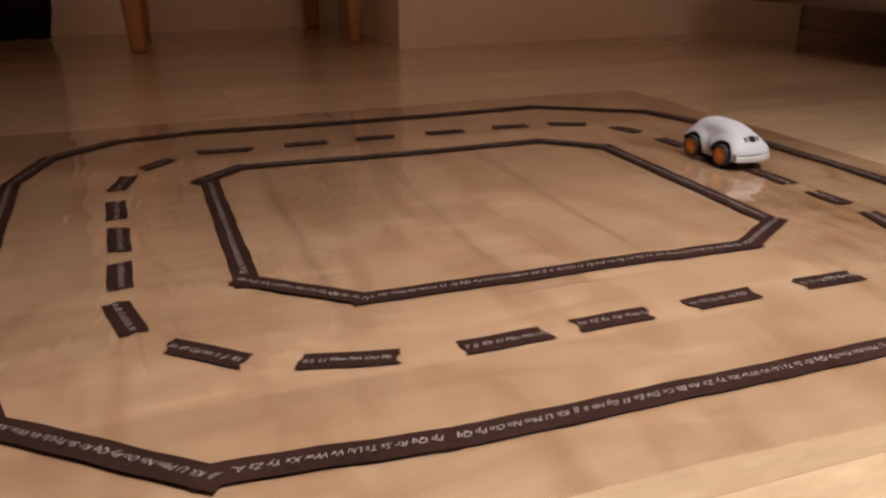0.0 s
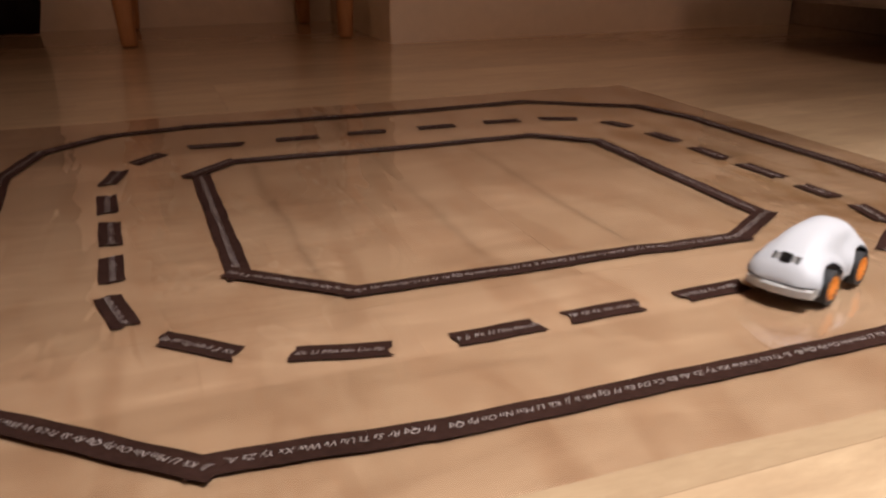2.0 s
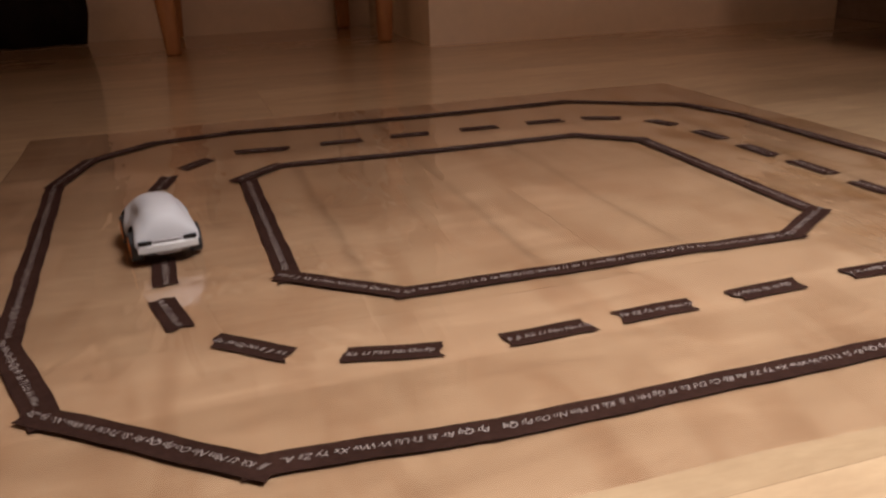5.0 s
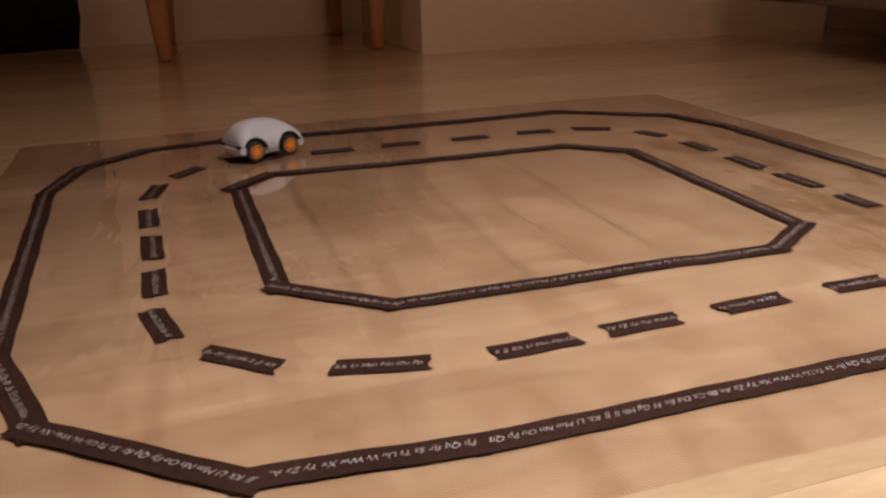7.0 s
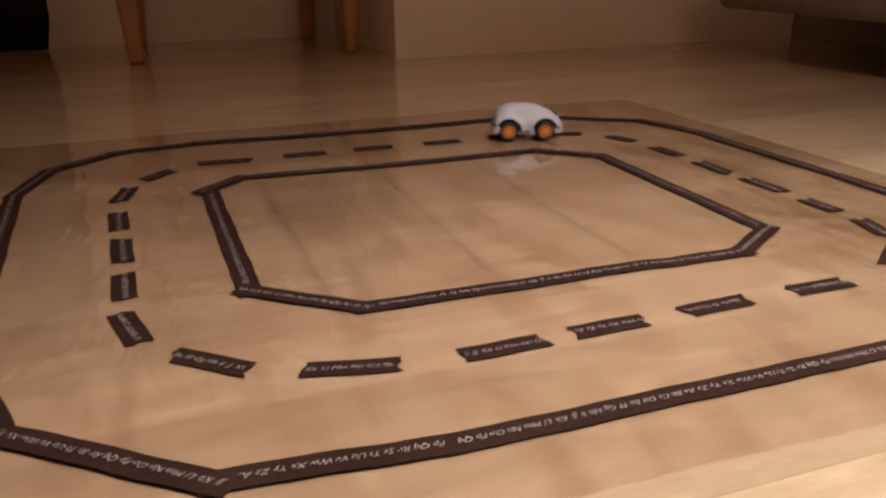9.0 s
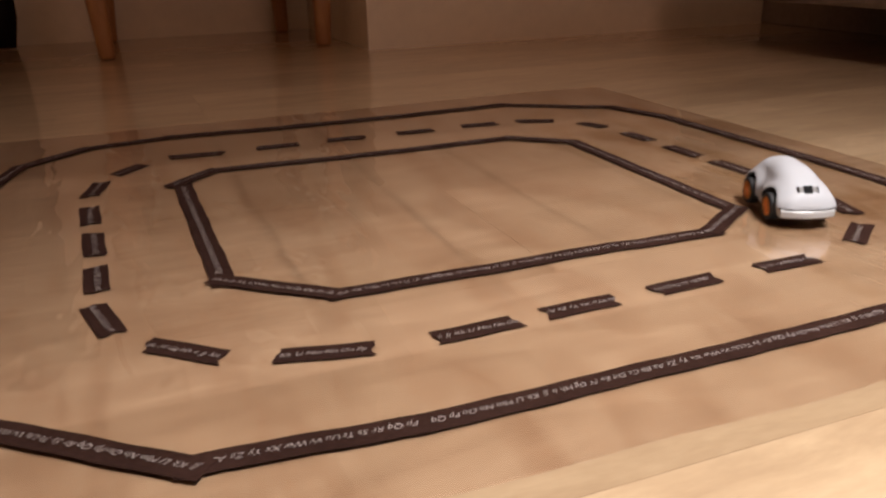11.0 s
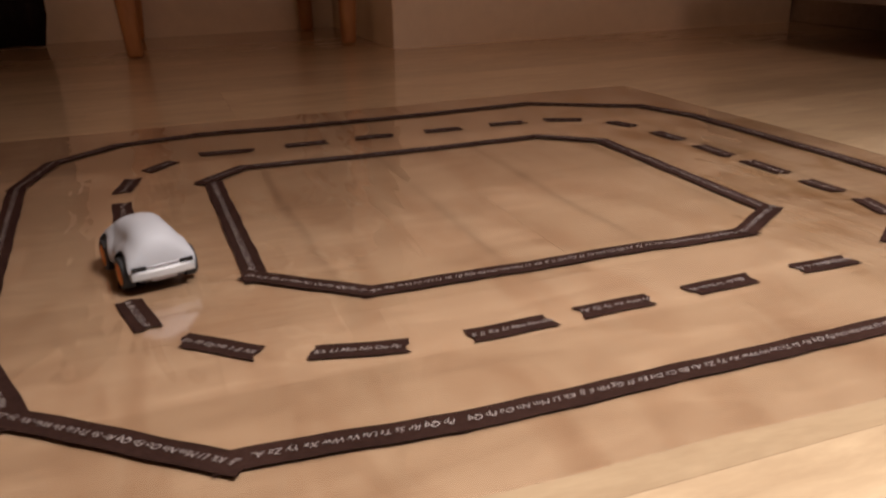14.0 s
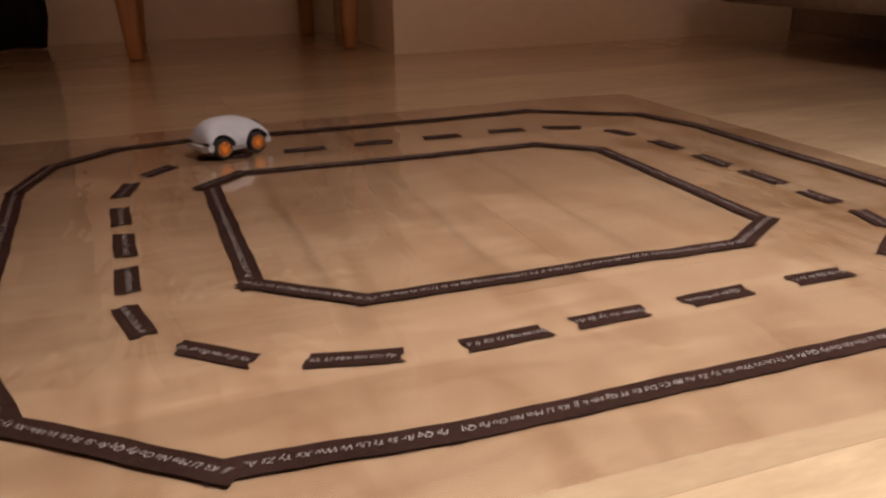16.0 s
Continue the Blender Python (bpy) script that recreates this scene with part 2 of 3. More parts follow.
tagged(part("wall_north", boxed(X0 - 0.1, Y1, -0.012, 0.45, Y1 + 0.1, TOP), WALL), wall_label, "wall", kind="structure")
tagged(part("wall_south", boxed(X0 - 0.1, Y0 - 0.1, -0.012, X1 + 0.1, Y0, TOP), WALL), wall_label, "wall", kind="structure")
tagged(part("wall_west", boxed(X0 - 0.1, Y0, -0.012, X0, Y1, TOP), WALL), wall_label, "wall", kind="structure")
tagged(part("wall_east", boxed(X1, Y0, -0.012, X1 + 0.1, Y1, TOP), WALL), wall_label, "wall", kind="structure")
# the projecting piece of wall beside the chair
tagged(part("wall_pier", boxed(0.452, 1.500, -0.012, 1.395, Y1 + 0.1, TOP, bevel=0.003), WALL), "projecting cream wall with an outside corner", "wall", kind="structure")
tagged(part("wall_recess", boxed(1.395, 1.95, -0.012, X1, Y1 + 0.1, TOP), WALL), wall_label, "wall", kind="structure")

# planks of the laminate, laid along x with staggered ends
PLANK, LONG = 0.192, 1.28
plank_meshes = {}


def plank_mesh(length, width):
    key = (round(length, 3), round(width, 3))
    if key not in plank_meshes:
        bm = boxed(0, 0, -0.011, length - 0.00015, width - 0.00015, 0)
        me = bpy.data.meshes.new("plank")
        bm.to_mesh(me)
        bm.free()
        me.materials.append(FLOOR)
        plank_meshes[key] = me
    return plank_meshes[key]


def planks():
    row, y = 0, 0.1965 - PLANK * 16
    while y < Y1:
        x = X0 - 0.1 - LONG * ((row * 0.37 + 0.2) % 1)
        while x < X1:
            a, b = max(x, X0 - 0.1), min(x + LONG, X1 + 0.1)
            w = min(PLANK, Y1 - y)
            if b - a > 0.02 and w > 0.01:
                ob = new("plank", plank_mesh(b - a, w))
                ob.parent = floor
                ob.location = (a, y, -0.001)
            x += LONG
        y += PLANK
        row += 1


# ---- chair by the wall ----
def chair():
    top = empty("wooden_chair", pose(0.195, 1.80, 0), "oiled beech wooden chair with tapered legs against the wall", "chair")

    def leg(x, y, lean_x, lean_y):
        bm = bmesh.new()
        rings = []
        for z, r in ((0.0, 0.0125), (0.004, 0.0145), (0.10, 0.0175), (0.25, 0.021), (0.43, 0.022)):
            ring = []
            for k in range(16):
                w = 2 * math.pi * k / 16
                sx, sy = math.cos(w), math.sin(w)
                q = (abs(sx) ** 4 + abs(sy) ** 4) ** -0.25
                ring.append(bm.verts.new((x + lean_x * z + r * q * sx, y + lean_y * z + r * q * sy, z)))
            rings.append(ring)
        for a, b in zip(rings, rings[1:]):
            for k in range(16):
                bm.faces.new((a[k], a[(k + 1) % 16], b[(k + 1) % 16], b[k]))
        bm.faces.new(rings[0])
        bm.faces.new(rings[-1])
        part("leg", bm, LEG_WOOD, top, smooth=True)

    leg(-0.205, -0.165, -0.05, 0.02)
    leg(0.203, -0.165, 0.03, 0.02)
    leg(-0.195, 0.155, 0.03, -0.02)
    leg(0.183, 0.155, -0.02, -0.02)
    part("seat", boxed(-0.235, -0.20, 0.43, 0.235, 0.18, 0.46, bevel=0.01), LEG_WOOD, top)
    part("backrest", boxed(-0.22, 0.14, 0.62, 0.22, 0.165, 0.84, bevel=0.01), LEG_WOOD, top)
    for s in (-0.19, 0.19):
        part("back_post", boxed(s - 0.016, 0.138, 0.455, s + 0.016, 0.168, 0.63, bevel=0.006), LEG_WOOD, top)


chair()
# ---- dark cloth cover and low sofa ----
def draped_cloth():
    bm = bmesh.new()
    cols, rows = 60, 12
    grid = []
    for i in range(cols + 1):
        x = -1.25 + 1.072 * i / cols
        line = []
        for j in range(rows + 1):
            z = 0.75 * j / rows
            fold = 0.014 * math.sin(x * 46) + 0.007 * math.sin(x * 103 + 1)
            line.append(bm.verts.new((x + (0.012 * min(1.0, z / 0.03) - 0.006) * (i == cols), 1.93 + fold * (1 - 0.3 * z), z + 0.001)))
        grid.append(line)
    for i in range(cols):
        for j in range(rows):
            bm.faces.new((grid[i][j], grid[i + 1][j], grid[i + 1][j + 1], grid[i][j + 1]))
    bmesh.ops.solidify(bm, geom=bm.faces[:], thickness=0.03)
    return tagged(part("curtain", bm, BLACK_FABRIC, smooth=True), "black cloth curtain hanging down to the floor", "curtain")


draped_cloth()


def sofa():
    top = empty("low_sofa", pose(1.80, 0.50, 0), "low brown-grey sofa above a dark recessed base", "sofa")
    part("seat_base", boxed(-0.755, -1.1, 0.083, 0.70, 0.832, 0.22, bevel=0.016, segments=3), GREY_CLOTH, top)
    part("cushion", boxed(-0.72, -1.08, 0.222, 0.40, 0.815, 0.31, bevel=0.035, segments=4), GREY_CLOTH, top)
    part("backrest", boxed(0.42, -1.08, 0.222, 0.70, 0.815, 0.62, bevel=0.05, segments=4), GREY_CLOTH, top)
    # length added past the seat stands for the shaded recess behind
    part("plinth", boxed(-0.40, -1.0, 0.0, 0.65, 1.43, 0.082), PLINTH, top, "dark recessed plinth, lengthened over the shaded recess")


sofa()

# ---- clear sheet under the track ----
SHEET = (-0.165, 0.2165, 0.608, 0.948)
SHEET_TOP = -0.0003


def clear_mat():
    bm = bmesh.new()
    xa, ya, xb, yb = SHEET
    nx, ny = 170, 150
    tops = []
    for i in range(nx + 1):
        line = []
        for j in range(ny + 1):
            x, y = xa + (xb - xa) * i / nx, ya + (yb - ya) * j / ny
            z = SHEET_TOP - 0.00003
            for c in (0.083, 0.19, 0.287, 0.392, 0.497):
                z -= 0.00015 * math.exp(-(((x - c - 0.004 * math.sin(y * 9)) / 0.005) ** 2))
            right = min(1.0, max(0.25, (x - 0.15) / 0.25))
            z += 0.00016 * right * noise.noise((x * 13 + 2, y * 7, 0.3)) + 0.00005 * noise.noise((x * 40, y * 22, 4.0))
            # the cut edges wander by a millimetre or two
            u, v = i / nx, j / ny
            sway_y = 0.0022 * math.sin(x * 17 + 0.6) + 0.0012 * math.sin(x * 41)
            sway_x = 0.0020 * math.sin(y * 13) + 0.0010 * math.sin(y * 37 + 1)
            near = max(0.0, 1 - 8 * min(v, 1 - v))
            side = max(0.0, 1 - 8 * min(u, 1 - u))
            line.append(bm.verts.new((x + sway_x * side, y + sway_y * near, z)))
        tops.append(line)
    for i in range(nx):
        for j in range(ny):
            bm.faces.new((tops[i][j], tops[i + 1][j], tops[i + 1][j + 1], tops[i][j + 1]))
    ring = [tops[i][0] for i in range(nx + 1)] + [tops[nx][j] for j in range(1, ny + 1)] + [tops[i][ny] for i in range(nx - 1, -1, -1)] + [tops[0][j] for j in range(ny - 1, 0, -1)]
    mx, my = (xa + xb) / 2, (ya + yb) / 2
    low = [bm.verts.new((v.co.x + math.copysign(0.0015, v.co.x - mx), v.co.y + math.copysign(0.0015, v.co.y - my), -0.00095)) for v in ring]
    for k in range(len(ring)):
        q = (k + 1) % len(ring)
        bm.faces.new((ring[k], ring[q], low[q], low[k]))
        bm.edges.get((ring[k], ring[q])).smooth = False
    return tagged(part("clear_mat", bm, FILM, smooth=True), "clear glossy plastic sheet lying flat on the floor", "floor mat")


clear_mat()

# ---- printed tape ----
ALPHABET = [a + b for a, b in zip("ABCDEFGHIJKLMNOPQRSTUVWXYZ", "abcdefghijklmnopqrstuvwxyz")]
TAPE_W = 0.015
PITCH, LETTER, GAP = 0.0079, 0.0049, 0.0014
pair_shapes = {}


def pair_shape(word):
    """Flat outlines of a capital and its small letter, in the plane, as points and triangles."""
    if word not in pair_shapes:
        cu = bpy.data.curves.new("letters", "FONT")
        cu.body, cu.size, cu.shear, cu.align_x, cu.align_y = word, LETTER * 1.08, 0.36, "CENTER", "BOTTOM_BASELINE"
        cu.resolution_u = 2
        cu.offset = 0.0 if "Q" in word else -0.00005
        ob = new("letters", cu)
        bpy.context.view_layer.update()
        me = bpy.data.meshes.new_from_object(ob)
        pair_shapes[word] = ([tuple(v.co) for v in me.vertices], [tuple(p.vertices) for p in me.polygons])
        bpy.data.objects.remove(ob)
        bpy.data.curves.remove(cu)
        bpy.data.meshes.remove(me)
    return pair_shapes[word]


tape_count = 0


def tape(points, first, step, flip, level=0, torn=0.0022, name="tape_strip", label="", group=""):
    """A strip of printed tape along points; flip turns the letters about."""
    global tape_count
    tape_count += 1
    rng = random.Random(tape_count)
    pts = [Vector((*p, 0)) for p in points]
    seg = [(b - a).length for a, b in zip(pts, pts[1:])]
    total = sum(seg)

    def at(s):
        for a, b, l in zip(pts, pts[1:], seg):
            if s <= l or b is pts[-1]:
                d = (b - a).normalized()
                return a + d * s, d
            s -= l

    z = SHEET_TOP + 0.0005 + level * 0.00036
    steps = max(2, int(total / 0.006))
    bm = bmesh.new()
    across = 6
    ends = []
    for _ in (0, 1):
        slant, notch = rng.uniform(-torn, torn) * 0.5, rng.randrange(1, across)
        ends.append([slant * (2 * k / across - 1) + rng.uniform(-0.3, 0.3) * torn - (torn * 0.9 if k == notch else torn * 0.5 if abs(k - notch) == 1 else 0) for k in range(across + 1)])
    grid = []
    for i in range(steps + 1):
        s = total * i / steps
        line = []
        p, d = at(s)
        if 0 < i < steps:
            d = (at(min(total, s + 0.004))[0] - at(max(0, s - 0.004))[0]).normalized()
        n = Vector((-d.y, d.x, 0))
        wob = 0.00032 * math.sin(s * 70 + tape_count) + 0.00024 * math.sin(s * 171 + 2 * tape_count)
        for k in range(across + 1):
            off = TAPE_W * (k / across - 0.5) + wob
            slip = -ends[0][k] if i == 0 else ends[1][k] if i == steps else 0
            q = p + n * off + d * slip
            line.append(bm.verts.new((q.x, q.y, z + 0.00006 * math.sin(s * 55 + k))))
        grid.append(line)
    for i in range(steps):
        for k in range(across):
            bm.faces.new((grid[i][k], grid[i][k + 1], grid[i + 1][k + 1], grid[i + 1][k]))
    bmesh.ops.recalc_face_normals(bm, faces=bm.faces[:])
    if bm.faces[0].normal.z < 0:
        bmesh.ops.reverse_faces(bm, faces=bm.faces[:])
    bmesh.ops.solidify(bm, geom=bm.faces[:], thickness=0.00015)
    strip = tagged(part(name, bm, TAPE), label or "black paper tape printed with white alphabet letters", "tape", group)
    # the printed letters
    verts, faces = [], []
    letter = first
    s = PITCH * 0.1
    while True:
        sv, sf = pair_shape(ALPHABET[letter % 26])
        wide = max(v[0] for v in sv) - min(v[0] for v in sv)
        s += (wide + GAP) / 2
        if s + wide / 2 > total:
            break
        p, d = at(s)
        d = (at(min(total, s + 0.003))[0] - at(max(0, s - 0.003))[0]).normalized()
        if flip:
            d = -d
        n = Vector((-d.y, d.x, 0))
        base = len(verts)
        for x, y, _ in sv:
            q = p + d * x + n * (y - LETTER * 0.42)
            verts.append((q.x, q.y, z + 0.00026))
        faces += [tuple(base + i for i in f) for f in sf]
        letter += step
        s += (wide + GAP) / 2
    me = bpy.data.meshes.new("lettering")
    me.from_pydata(verts, [], faces)
    me.materials.append(INK)
    print_ob = new("lettering", me)
    print_ob.parent = strip
    tagged(print_ob, "white script alphabet letters", kind="stuff")
    return strip


DASH = "dashes of the middle line"
EDGE_OUT, EDGE_IN = "strips of the outer edge", "strips of the inner edge"
L = {c: i for i, c in enumerate("ABCDEFGHIJKLMNOPQRSTUVWXYZ")}


def dashes():
    # ends of each piece, first letter, letter step, turned letters
    rows = (
        ((-0.0345, 0.454), (-0.0235, 0.409), "A", 1, False),
        ((-0.0085, 0.390), (0.0270, 0.359), "E", 1, False),
        ((0.0503, 0.3493), (0.0985, 0.3374), "K", 1, False),
        ((0.1290, 0.3352), (0.1780, 0.3354), "I", 1, False),
        ((0.1950, 0.3376), (0.2410, 0.3374), "A", -1, True),
        ((0.2660, 0.3382), (0.3125, 0.3396), "V", -1, True),
        ((0.3440, 0.3396), (0.3870, 0.3390), "T", -1, True),
        ((0.4310, 0.3490), (0.4660, 0.3745), "P", -1, True),
        ((0.4892, 0.4310), (0.4789, 0.3915), "C", 1, False),
        ((0.4878, 0.4870), (0.4895, 0.4505), "H", 1, False),
        ((0.4878, 0.5565), (0.4883, 0.5084), "M", 1, False),
        ((0.4852, 0.6217), (0.4850, 0.5741), "S", 1, False),
        ((0.4812, 0.6893), (0.4842, 0.6467), "B", 1, False),
        ((0.4662, 0.7523), (0.4778, 0.7194), "G", 1, False),
        ((0.4065, 0.7920), (0.4460, 0.7745), "L", 1, False),
        ((0.3416, 0.7968), (0.3835, 0.7920), "Q", 1, False),
        ((0.2664, 0.7962), (0.3084, 0.7934), "V", 1, False),
        ((0.1908, 0.7980), (0.2320, 0.7948), "A", 1, False),
        ((0.1175, 0.7962), (0.1610, 0.7950), "F", 1, False),
        ((0.0340, 0.7975), (0.0865, 0.7925), "K", 1, False),
        ((-0.0160, 0.7515), (0.0100, 0.7800), "R", 1, False),
        ((-0.0372, 0.6890), (-0.0270, 0.7315), "W", 1, False),
        ((-0.0358, 0.6105), (-0.0367, 0.6585), "B", 1, False),
        ((-0.0328, 0.5385), (-0.0339, 0.5895), "G", 1, False),
        ((-0.0313, 0.4730), (-0.0323, 0.5180), "N", 1, False),
    )
    for a, b, first, step, flip in rows:
        tape((a, b), L[first], step, flip, torn=0.0030, name="tape_dash", label="short torn piece of black alphabet tape on the clear sheet", group=DASH)


def edges():
    # inner edge
    inner = (
        (((0.0372, 0.6900), (0.0402, 0.4500)), "C", 1, False, 1),
        (((0.0330, 0.4640), (0.1010, 0.4070)), "H", 1, False, 2),
        (((0.0920, 0.4100), (0.1516, 0.4090), (0.2066, 0.4079), (0.2869, 0.4086), (0.3050, 0.4062), (0.3680, 0.4040)), "Z", -1, True, 1),
        (((0.3560, 0.4025), (0.4170, 0.4410)), "G", -1, True, 2),
        (((0.4080, 0.4340), (0.4120, 0.6800)), "B", 1, False, 1),
        (((0.4160, 0.6720), (0.3560, 0.7260)), "D", 1, False, 2),
        (((0.3640, 0.7215), (0.2132, 0.7200), (0.0640, 0.7270)), "K", 1, False, 1),
        (((0.0720, 0.7310), (0.0255, 0.6860)), "S", 1, False, 2),
    )
    outer = (
        (((-0.1205, 0.7420), (-0.1095, 0.4180)), "D", 1, False, 1),
        (((-0.1130, 0.4290), (-0.0790, 0.3310)), "M", 1, False, 2),
        (((-0.0900, 0.3450), (0.0080, 0.2650)), "Z", -1, True, 3),
        (((-0.0050, 0.2720), (0.0470, 0.2680), (0.1000, 0.2625)), "C", -1, True, 2),
        (((0.0920, 0.2625), (0.1897, 0.2627), (0.3036, 0.2622), (0.3576, 0.2636), (0.4700, 0.2640)), "R", -1, True, 1),
        (((0.4620, 0.2600), (0.5640, 0.3480)), "D", -1, True, 2),
        (((0.5620, 0.3400), (0.5690, 0.5205), (0.5655, 0.7360)), "F", -1, True, 1),
        (((0.5660, 0.7280), (0.5430, 0.8170)), "C", -1, True, 2),
        (((0.5470, 0.8080), (0.4300, 0.8880)), "N", -1, True, 1),
        (((0.4380, 0.8850), (0.2895, 0.8790), (0.1581, 0.8800), (0.0350, 0.8890)), "X", -1, True, 2),
        (((0.0440, 0.8890), (-0.0480, 0.8720)), "E", -1, True, 1),
        (((-0.0370, 0.8760), (-0.1040, 0.8140)), "Q", -1, True, 2),
        (((-0.0960, 0.8250), (-0.1225, 0.7300)), "W", -1, True, 3),
    )
    for rows, group, what in ((inner, EDGE_IN, "inner"), (outer, EDGE_OUT, "outer")):
        for pts, first, step, flip, level in rows:
            tape(pts, L[first], step, flip, level, 0.0012, "tape_strip", "long black alphabet tape edging the %s side of the track" % what, group)


dashes()
edges()


# ---- toy car ----
AXLES, WHEEL_R, TRACK = (0.0195, -0.0195), 0.0097, 0.0184


def lerp_table(table, x):
    """A smooth curve through the (x, value) pairs."""
    n = len(table)
    slope = [(table[min(i + 1, n - 1)][1] - table[max(i - 1, 0)][1]) / (table[min(i + 1, n - 1)][0] - table[max(i - 1, 0)][0]) for i in range(n)]
    for i in range(n - 1):
        (xa, a), (xb, b) = table[i], table[i + 1]
        if x <= xb:
            w = xb - xa
            k = max(0.0, min(1.0, (x - xa) / w))
            return a * (1 + 2 * k) * (1 - k) ** 2 + b * k * k * (3 - 2 * k) + w * (slope[i] * k * (1 - k) ** 2 - slope[i + 1] * k * k * (1 - k))
    return table[-1][1]


ROOF = ((-0.0345, 0.0160), (-0.0336, 0.0220), (-0.0312, 0.0278), (-0.028, 0.0318), (-0.0225, 0.0350), (-0.015, 0.0367), (-0.004, 0.0371), (0.006, 0.0362), (0.015, 0.0340), (0.024, 0.0303), (0.031, 0.0264), (0.0360, 0.0222), (0.0390, 0.0178), (0.0405, 0.0145))
HALF = ((-0.0345, 0.0180), (-0.031, 0.0193), (-0.0195, 0.0205), (-0.006, 0.0196), (0.002, 0.0196), (0.0195, 0.0208), (0.030, 0.0200), (0.035, 0.0186), (0.0385, 0.0155), (0.0405, 0.0120))


def car_body():
    bm = bmesh.new()
    stations, around = 90, 30
    rings = []
    for i in range(stations + 1):
        x = -0.0345 + 0.0750 * i / stations
        top, half = lerp_table(ROOF, x), lerp_table(HALF, x)
        low = 0.0100
        cut = low
        for ax in AXLES:
            d = abs(x - ax)
            if d < 0.0138:
                cut = max(cut, WHEEL_R + math.sqrt(0.0138 ** 2 - d * d) * 0.97)
        if x > 0.034 or x < -0.0325:
            cut = max(cut, 0.0134)
        cut = min(cut, top - 0.0012)
        start = math.asin(((cut - low) / (top - low)) ** (1 / 0.92))
        power = 0.86 - 0.08 * min(1.0, max(0.0, (x + 0.01) / 0.02)) + 0.10 * math.exp(-(((x + 0.008) / 0.011) ** 2))
        ring = []
        for k in range(around + 1):
            w = start + (math.pi - 2 * start) * k / around
            c, s = math.cos(w), math.sin(w)
            side = abs(c) ** power * (1 if c >= 0 else -1)
            z = low + (top - low) * abs(s) ** 0.92
            # fenders swell low down, the cabin is drawn in above them
            back = math.exp(-(((x + 0.006) / 0.014) ** 2))
            swell = 1.0 + 0.05 * math.exp(-(((z - 0.017) / 0.006) ** 2)) - (0.05 + 0.07 * back) * math.exp(-(((z - 0.0265) / 0.0058) ** 2))
            # a raised lip round each wheel arch, a shallow hollow behind it
            for ax in AXLES:
                r = math.hypot(x - ax, z - WHEEL_R)
                swell += 0.055 * math.exp(-(((r - 0.0150) / 0.0022) ** 2)) - 0.016 * math.exp(-(((r - 0.0205) / 0.0028) ** 2))
            ring.append(bm.verts.new((x, half * side * swell, z)))
        rings.append(ring)
    for a, b in zip(rings, rings[1:]):
        for k in range(around):
            bm.faces.new((a[k], a[k + 1], b[k + 1], b[k]))
    bm.faces.new(rings[0])
    bm.faces.new(rings[-1][::-1])
    bmesh.ops.recalc_face_normals(bm, faces=bm.faces[:])
    return bm


def bumper(x_in, x_out, half, z0, z1, bow):
    """A bowed bar across the car."""
    bm = bmesh.new()
    steps = 16
    rings = []
    for i in range(steps + 1):
        y = half * (2 * i / steps - 1)
        q = 1 - (y / half) ** 2
        out = x_out - math.copysign(bow * (1 - q), x_out)
        inner = x_in - math.copysign(bow * 0.6 * (1 - q), x_in)
        b = 0.0009 * (1 if x_out > 0 else -1)
        prof = ((inner, z0), (out - b, z0), (out, z0 + 0.0009), (out, z1 - 0.0009), (out - b, z1), (inner, z1))
        rings.append([bm.verts.new((px, y, pz)) for px, pz in prof])
    for a, b in zip(rings, rings[1:]):
        for k in range(6):
            bm.faces.new((a[k], a[(k + 1) % 6], b[(k + 1) % 6], b[k]))
    bm.faces.new(rings[0])
    bm.faces.new(rings[-1])
    return bm


def wheel_parts(car, x, side):
    hub = empty("wheel", pose(x, side * TRACK, WHEEL_R), "", "")
    hub.parent = car
    bm = bmesh.new()
    w = 0.0036
    lathe(bm, [(0.0069, -w), (0.0090, -w), (0.0097, -w + 0.0008), (0.0097, w - 0.0008), (0.0090, w), (0.0069, w)], "Y", 36)
    part("tyre", bm, RUBBER, hub, "black rubber tyre", smooth=False)
    out = side * 0.0038
    bm = bmesh.new()
    lathe(bm, [(0.0070, 0), (0.0070, out * 0.94), (0.0064, out), (0.0060, out * 0.78), (0.0020, out * 0.74), (0.0019, out * 1.05), (0.0012, out * 1.08)], "Y", 36)
    for k in range(10):
        turn = Matrix.Rotation(2 * math.pi * k / 10, 4, "Y")
        bmesh.ops.create_cube(bm, size=1.0, matrix=turn @ Matrix.Translation((0.0041, out * 0.86, 0)) @ Matrix.Rotation(radians(18), 4, "Y") @ Matrix.Diagonal((0.0046, 0.0014, 0.0013, 1)))
    part("rim", bm, ORANGE, hub, "orange spoked plastic rim")
    return hub


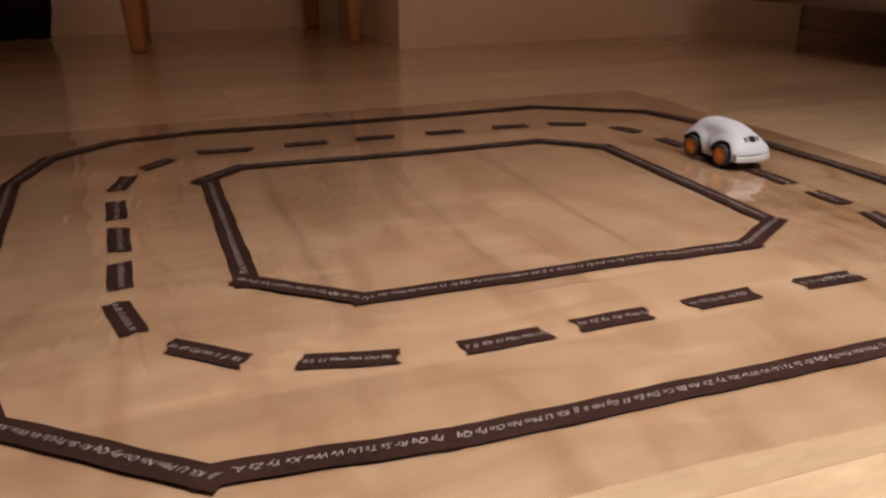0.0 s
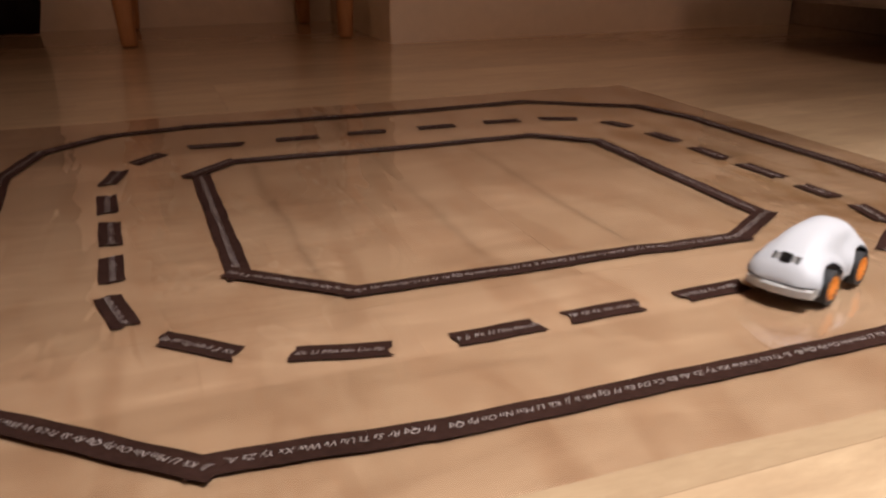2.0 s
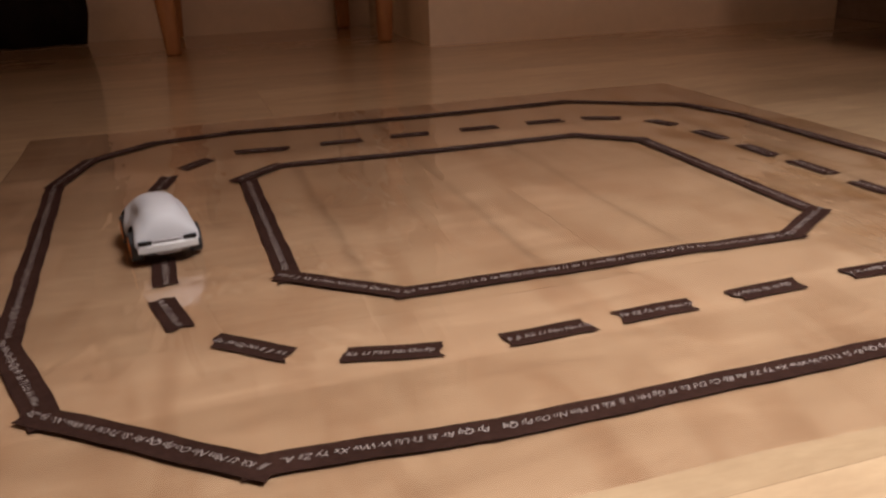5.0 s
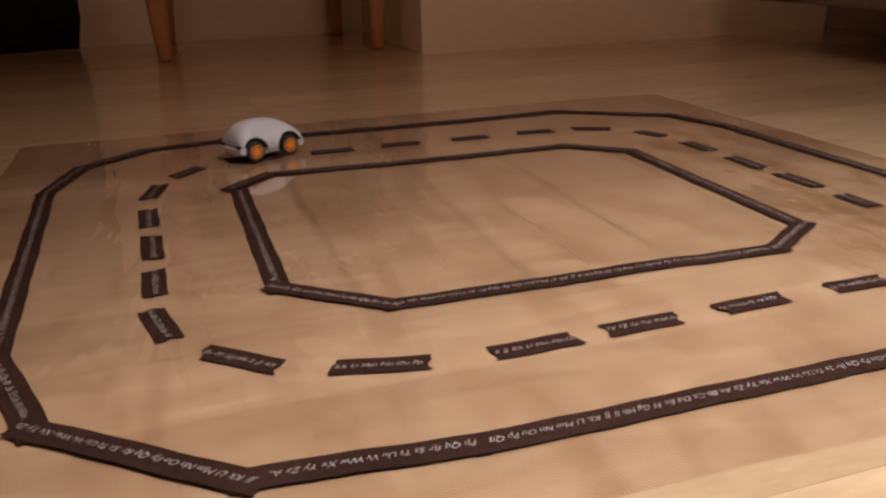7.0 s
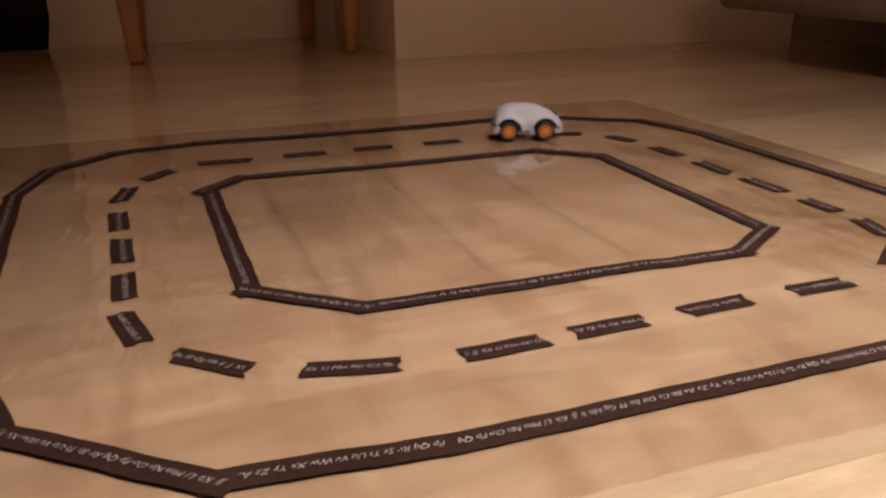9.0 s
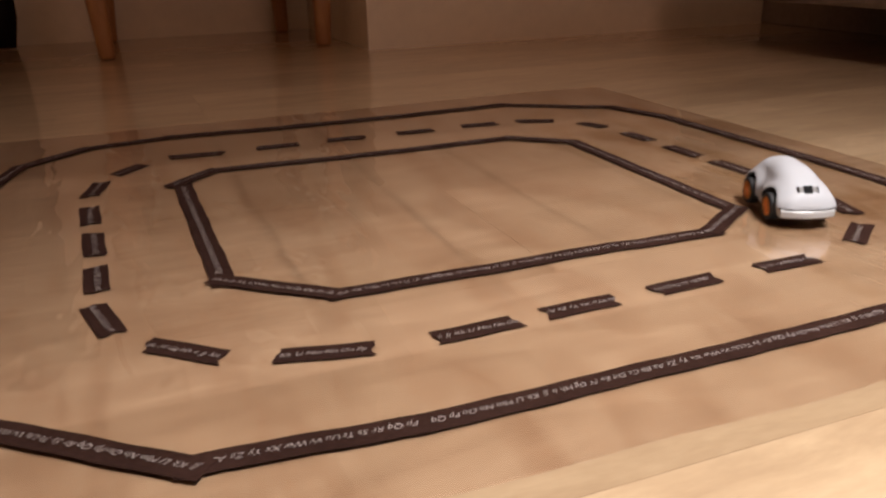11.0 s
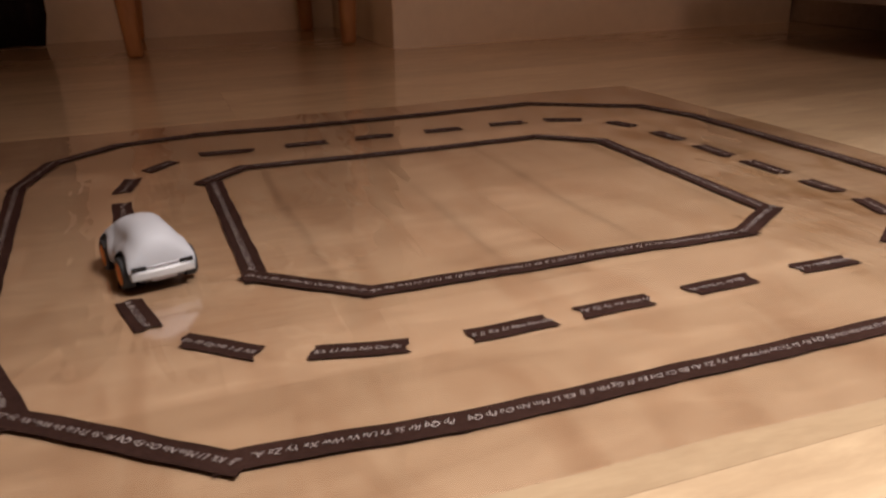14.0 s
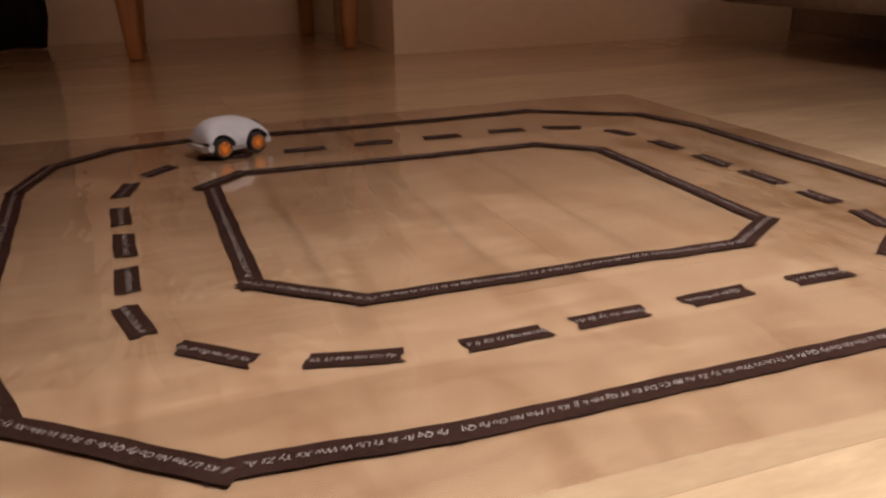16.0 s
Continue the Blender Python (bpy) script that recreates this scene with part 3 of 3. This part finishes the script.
def toy_car():
    car = empty("toy_car", pose(0, 0, 0), "small white plastic toy robot car with orange wheels", "toy car")
    part("body", car_body(), WHITE_PLASTIC, car, "rounded white glossy shell", smooth=True)
    part("front_bumper", bumper(0.033, 0.0420, 0.0184, 0.0068, 0.0122, 0.0045), WHITE_BUMPER, car)
    # solid dark bar in place of the shadowed slit over the bumper
    part("front_gap_strip", bumper(0.033, 0.0409, 0.0183, 0.0120, 0.0137, 0.0045), CHASSIS, car, "dark strip standing for the shaded gap above the bumper")
    part("rear_bumper", bumper(-0.029, -0.0366, 0.0184, 0.0085, 0.0140, 0.0015), WHITE_BUMPER, car)
    for s in (-1, 1):
        part("tail_light", boxed(-0.0356, s * 0.0138 - 0.0041, 0.0142, -0.032, s * 0.0138 + 0.0041, 0.0168, bevel=0.0005), BLACK_GLOSS, car, "dark strip of a tail light")
        part("sill", boxed(-0.0085, s * 0.0145 - 0.003, 0.0054, 0.0085, s * 0.0145 + 0.003, 0.0106, bevel=0.0008), SILL, car, "grey side sill")
    part("rear_strip", bumper(-0.029, -0.0350, 0.0105, 0.0142, 0.0166, 0.0004), SMOKED, car, "grey strip between the tail lights")
    part("rear_skid", boxed(-0.0340, -0.0075, 0.0060, -0.029, 0.0075, 0.0086, bevel=0.0008), SILL, car, "grey skid under the rear bumper")
    part("chassis", boxed(-0.030, -0.0138, 0.0050, 0.030, 0.0138, 0.0215, bevel=0.001), CHASSIS, car, "dark plastic underside")
    # the eye on the nose: clear housing with a black middle and black ends
    tilt = pose(0.0322, 0, 0.0246, 0, -36, 0)
    for name, y0, y1, half, out, material, label in (
        ("lens_cover", -0.0066, 0.0066, 0.0023, 0.0012, LENS, "clear lens housing"),
        ("lens", -0.0030, 0.0030, 0.0029, 0.0021, BLACK_GLOSS, "square black lens"),
        ("lens_end", 0.0060, 0.0074, 0.0025, 0.0013, BLACK_GLOSS, ""),
        ("lens_end", -0.0074, -0.0060, 0.0025, 0.0013, BLACK_GLOSS, ""),
    ):
        bm = boxed(-0.006, y0, -half, out, y1, half, bevel=0.0006)
        bmesh.ops.transform(bm, matrix=tilt, verts=bm.verts)
        part(name, bm, material, car, label)
    wheels = [wheel_parts(car, x, s) for x in AXLES for s in (-1, 1)]
    for x in AXLES:
        bm = bmesh.new()
        lathe(bm, [(0.0016, -0.0165), (0.0016, 0.0165)], "Y", 12)
        bmesh.ops.translate(bm, vec=(x, 0, WHEEL_R), verts=bm.verts)
        part("axle", bm, CHASSIS, car)
    return car, wheels


car, wheels = toy_car()
planks()


# ---- what moves ----
# the car's rounds: seconds, middle of the wheelbase, heading in degrees
RIDE = [
    (0.0, 0.4859, 0.5943, -87), (0.5, 0.4764, 0.5159, -95), (1.0, 0.4605, 0.4334, -106), (1.5, 0.4145, 0.3690, -132),
    (2.0, 0.3441, 0.3268, -157), (2.5, 0.2622, 0.3235, 174), (3.0, 0.1769, 0.3413, 173), (3.5, 0.0965, 0.3633, 162),
    (3.7, 0.0694, 0.3759, 159), (4.12, 0.0131, 0.4170, 142), (4.65, -0.0215, 0.4945, 109), (5.19, -0.0355, 0.5760, 97),
    (5.8, -0.0342, 0.6937, 88), (6.0, -0.0230, 0.7346, 74), (6.5, 0.0274, 0.7932, 46), (7.0, 0.0707, 0.8045, 27),
    (7.5, 0.1295, 0.8112, 12), (8.0, 0.1976, 0.8145, 3), (8.5, 0.2896, 0.8100, 0), (9.0, 0.3786, 0.7831, -16), (9.5, 0.4468, 0.6969, -67),
    (10.0, 0.4621, 0.6061, -91), (10.47, 0.4575, 0.5180, -96), (10.89, 0.4460, 0.4370, -107), (11.3, 0.4060, 0.3690, -132),
    (11.72, 0.3400, 0.3310, -158), (12.1, 0.2660, 0.3320, 178), (12.5, 0.1883, 0.3434, 174), (13.0, 0.0904, 0.3685, 165),
    (13.5, 0.0131, 0.4170, 142), (14.0, -0.0205, 0.4945, 104), (14.5, -0.0355, 0.5760, 97), (15.0, -0.0371, 0.6796, 94),
    (15.5, 0.0017, 0.7699, 59), (16.0, 0.0667, 0.8119, 28),
]


def motions():
    rows = []
    z = SHEET_TOP + 0.0010
    for t, x, y, h in RIDE:
        rows.append((t, pose(x, y, z, 0, 0, h)))
    walk(car, rows)
    # wheels roll with the way gone, keyed often enough for the turn between rows
    fine = 0.05
    n = int(16.0 / fine)
    place = []
    for i in range(n + 1):
        t = i * fine
        scene.frame_set(frame(t))
        place.append((t, car.matrix_world.translation.copy()))
    for wheel in wheels:
        gone, keys = 0.0, []
        base = wheel.matrix_basis.copy()
        for k, (t, p) in enumerate(place):
            if k:
                gone += (p - place[k - 1][1]).length
            keys.append((t, base @ pose(0, 0, 0, 0, math.degrees(gone / WHEEL_R), 0)))
        walk(wheel, keys)
    scene.frame_set(1)


motions()
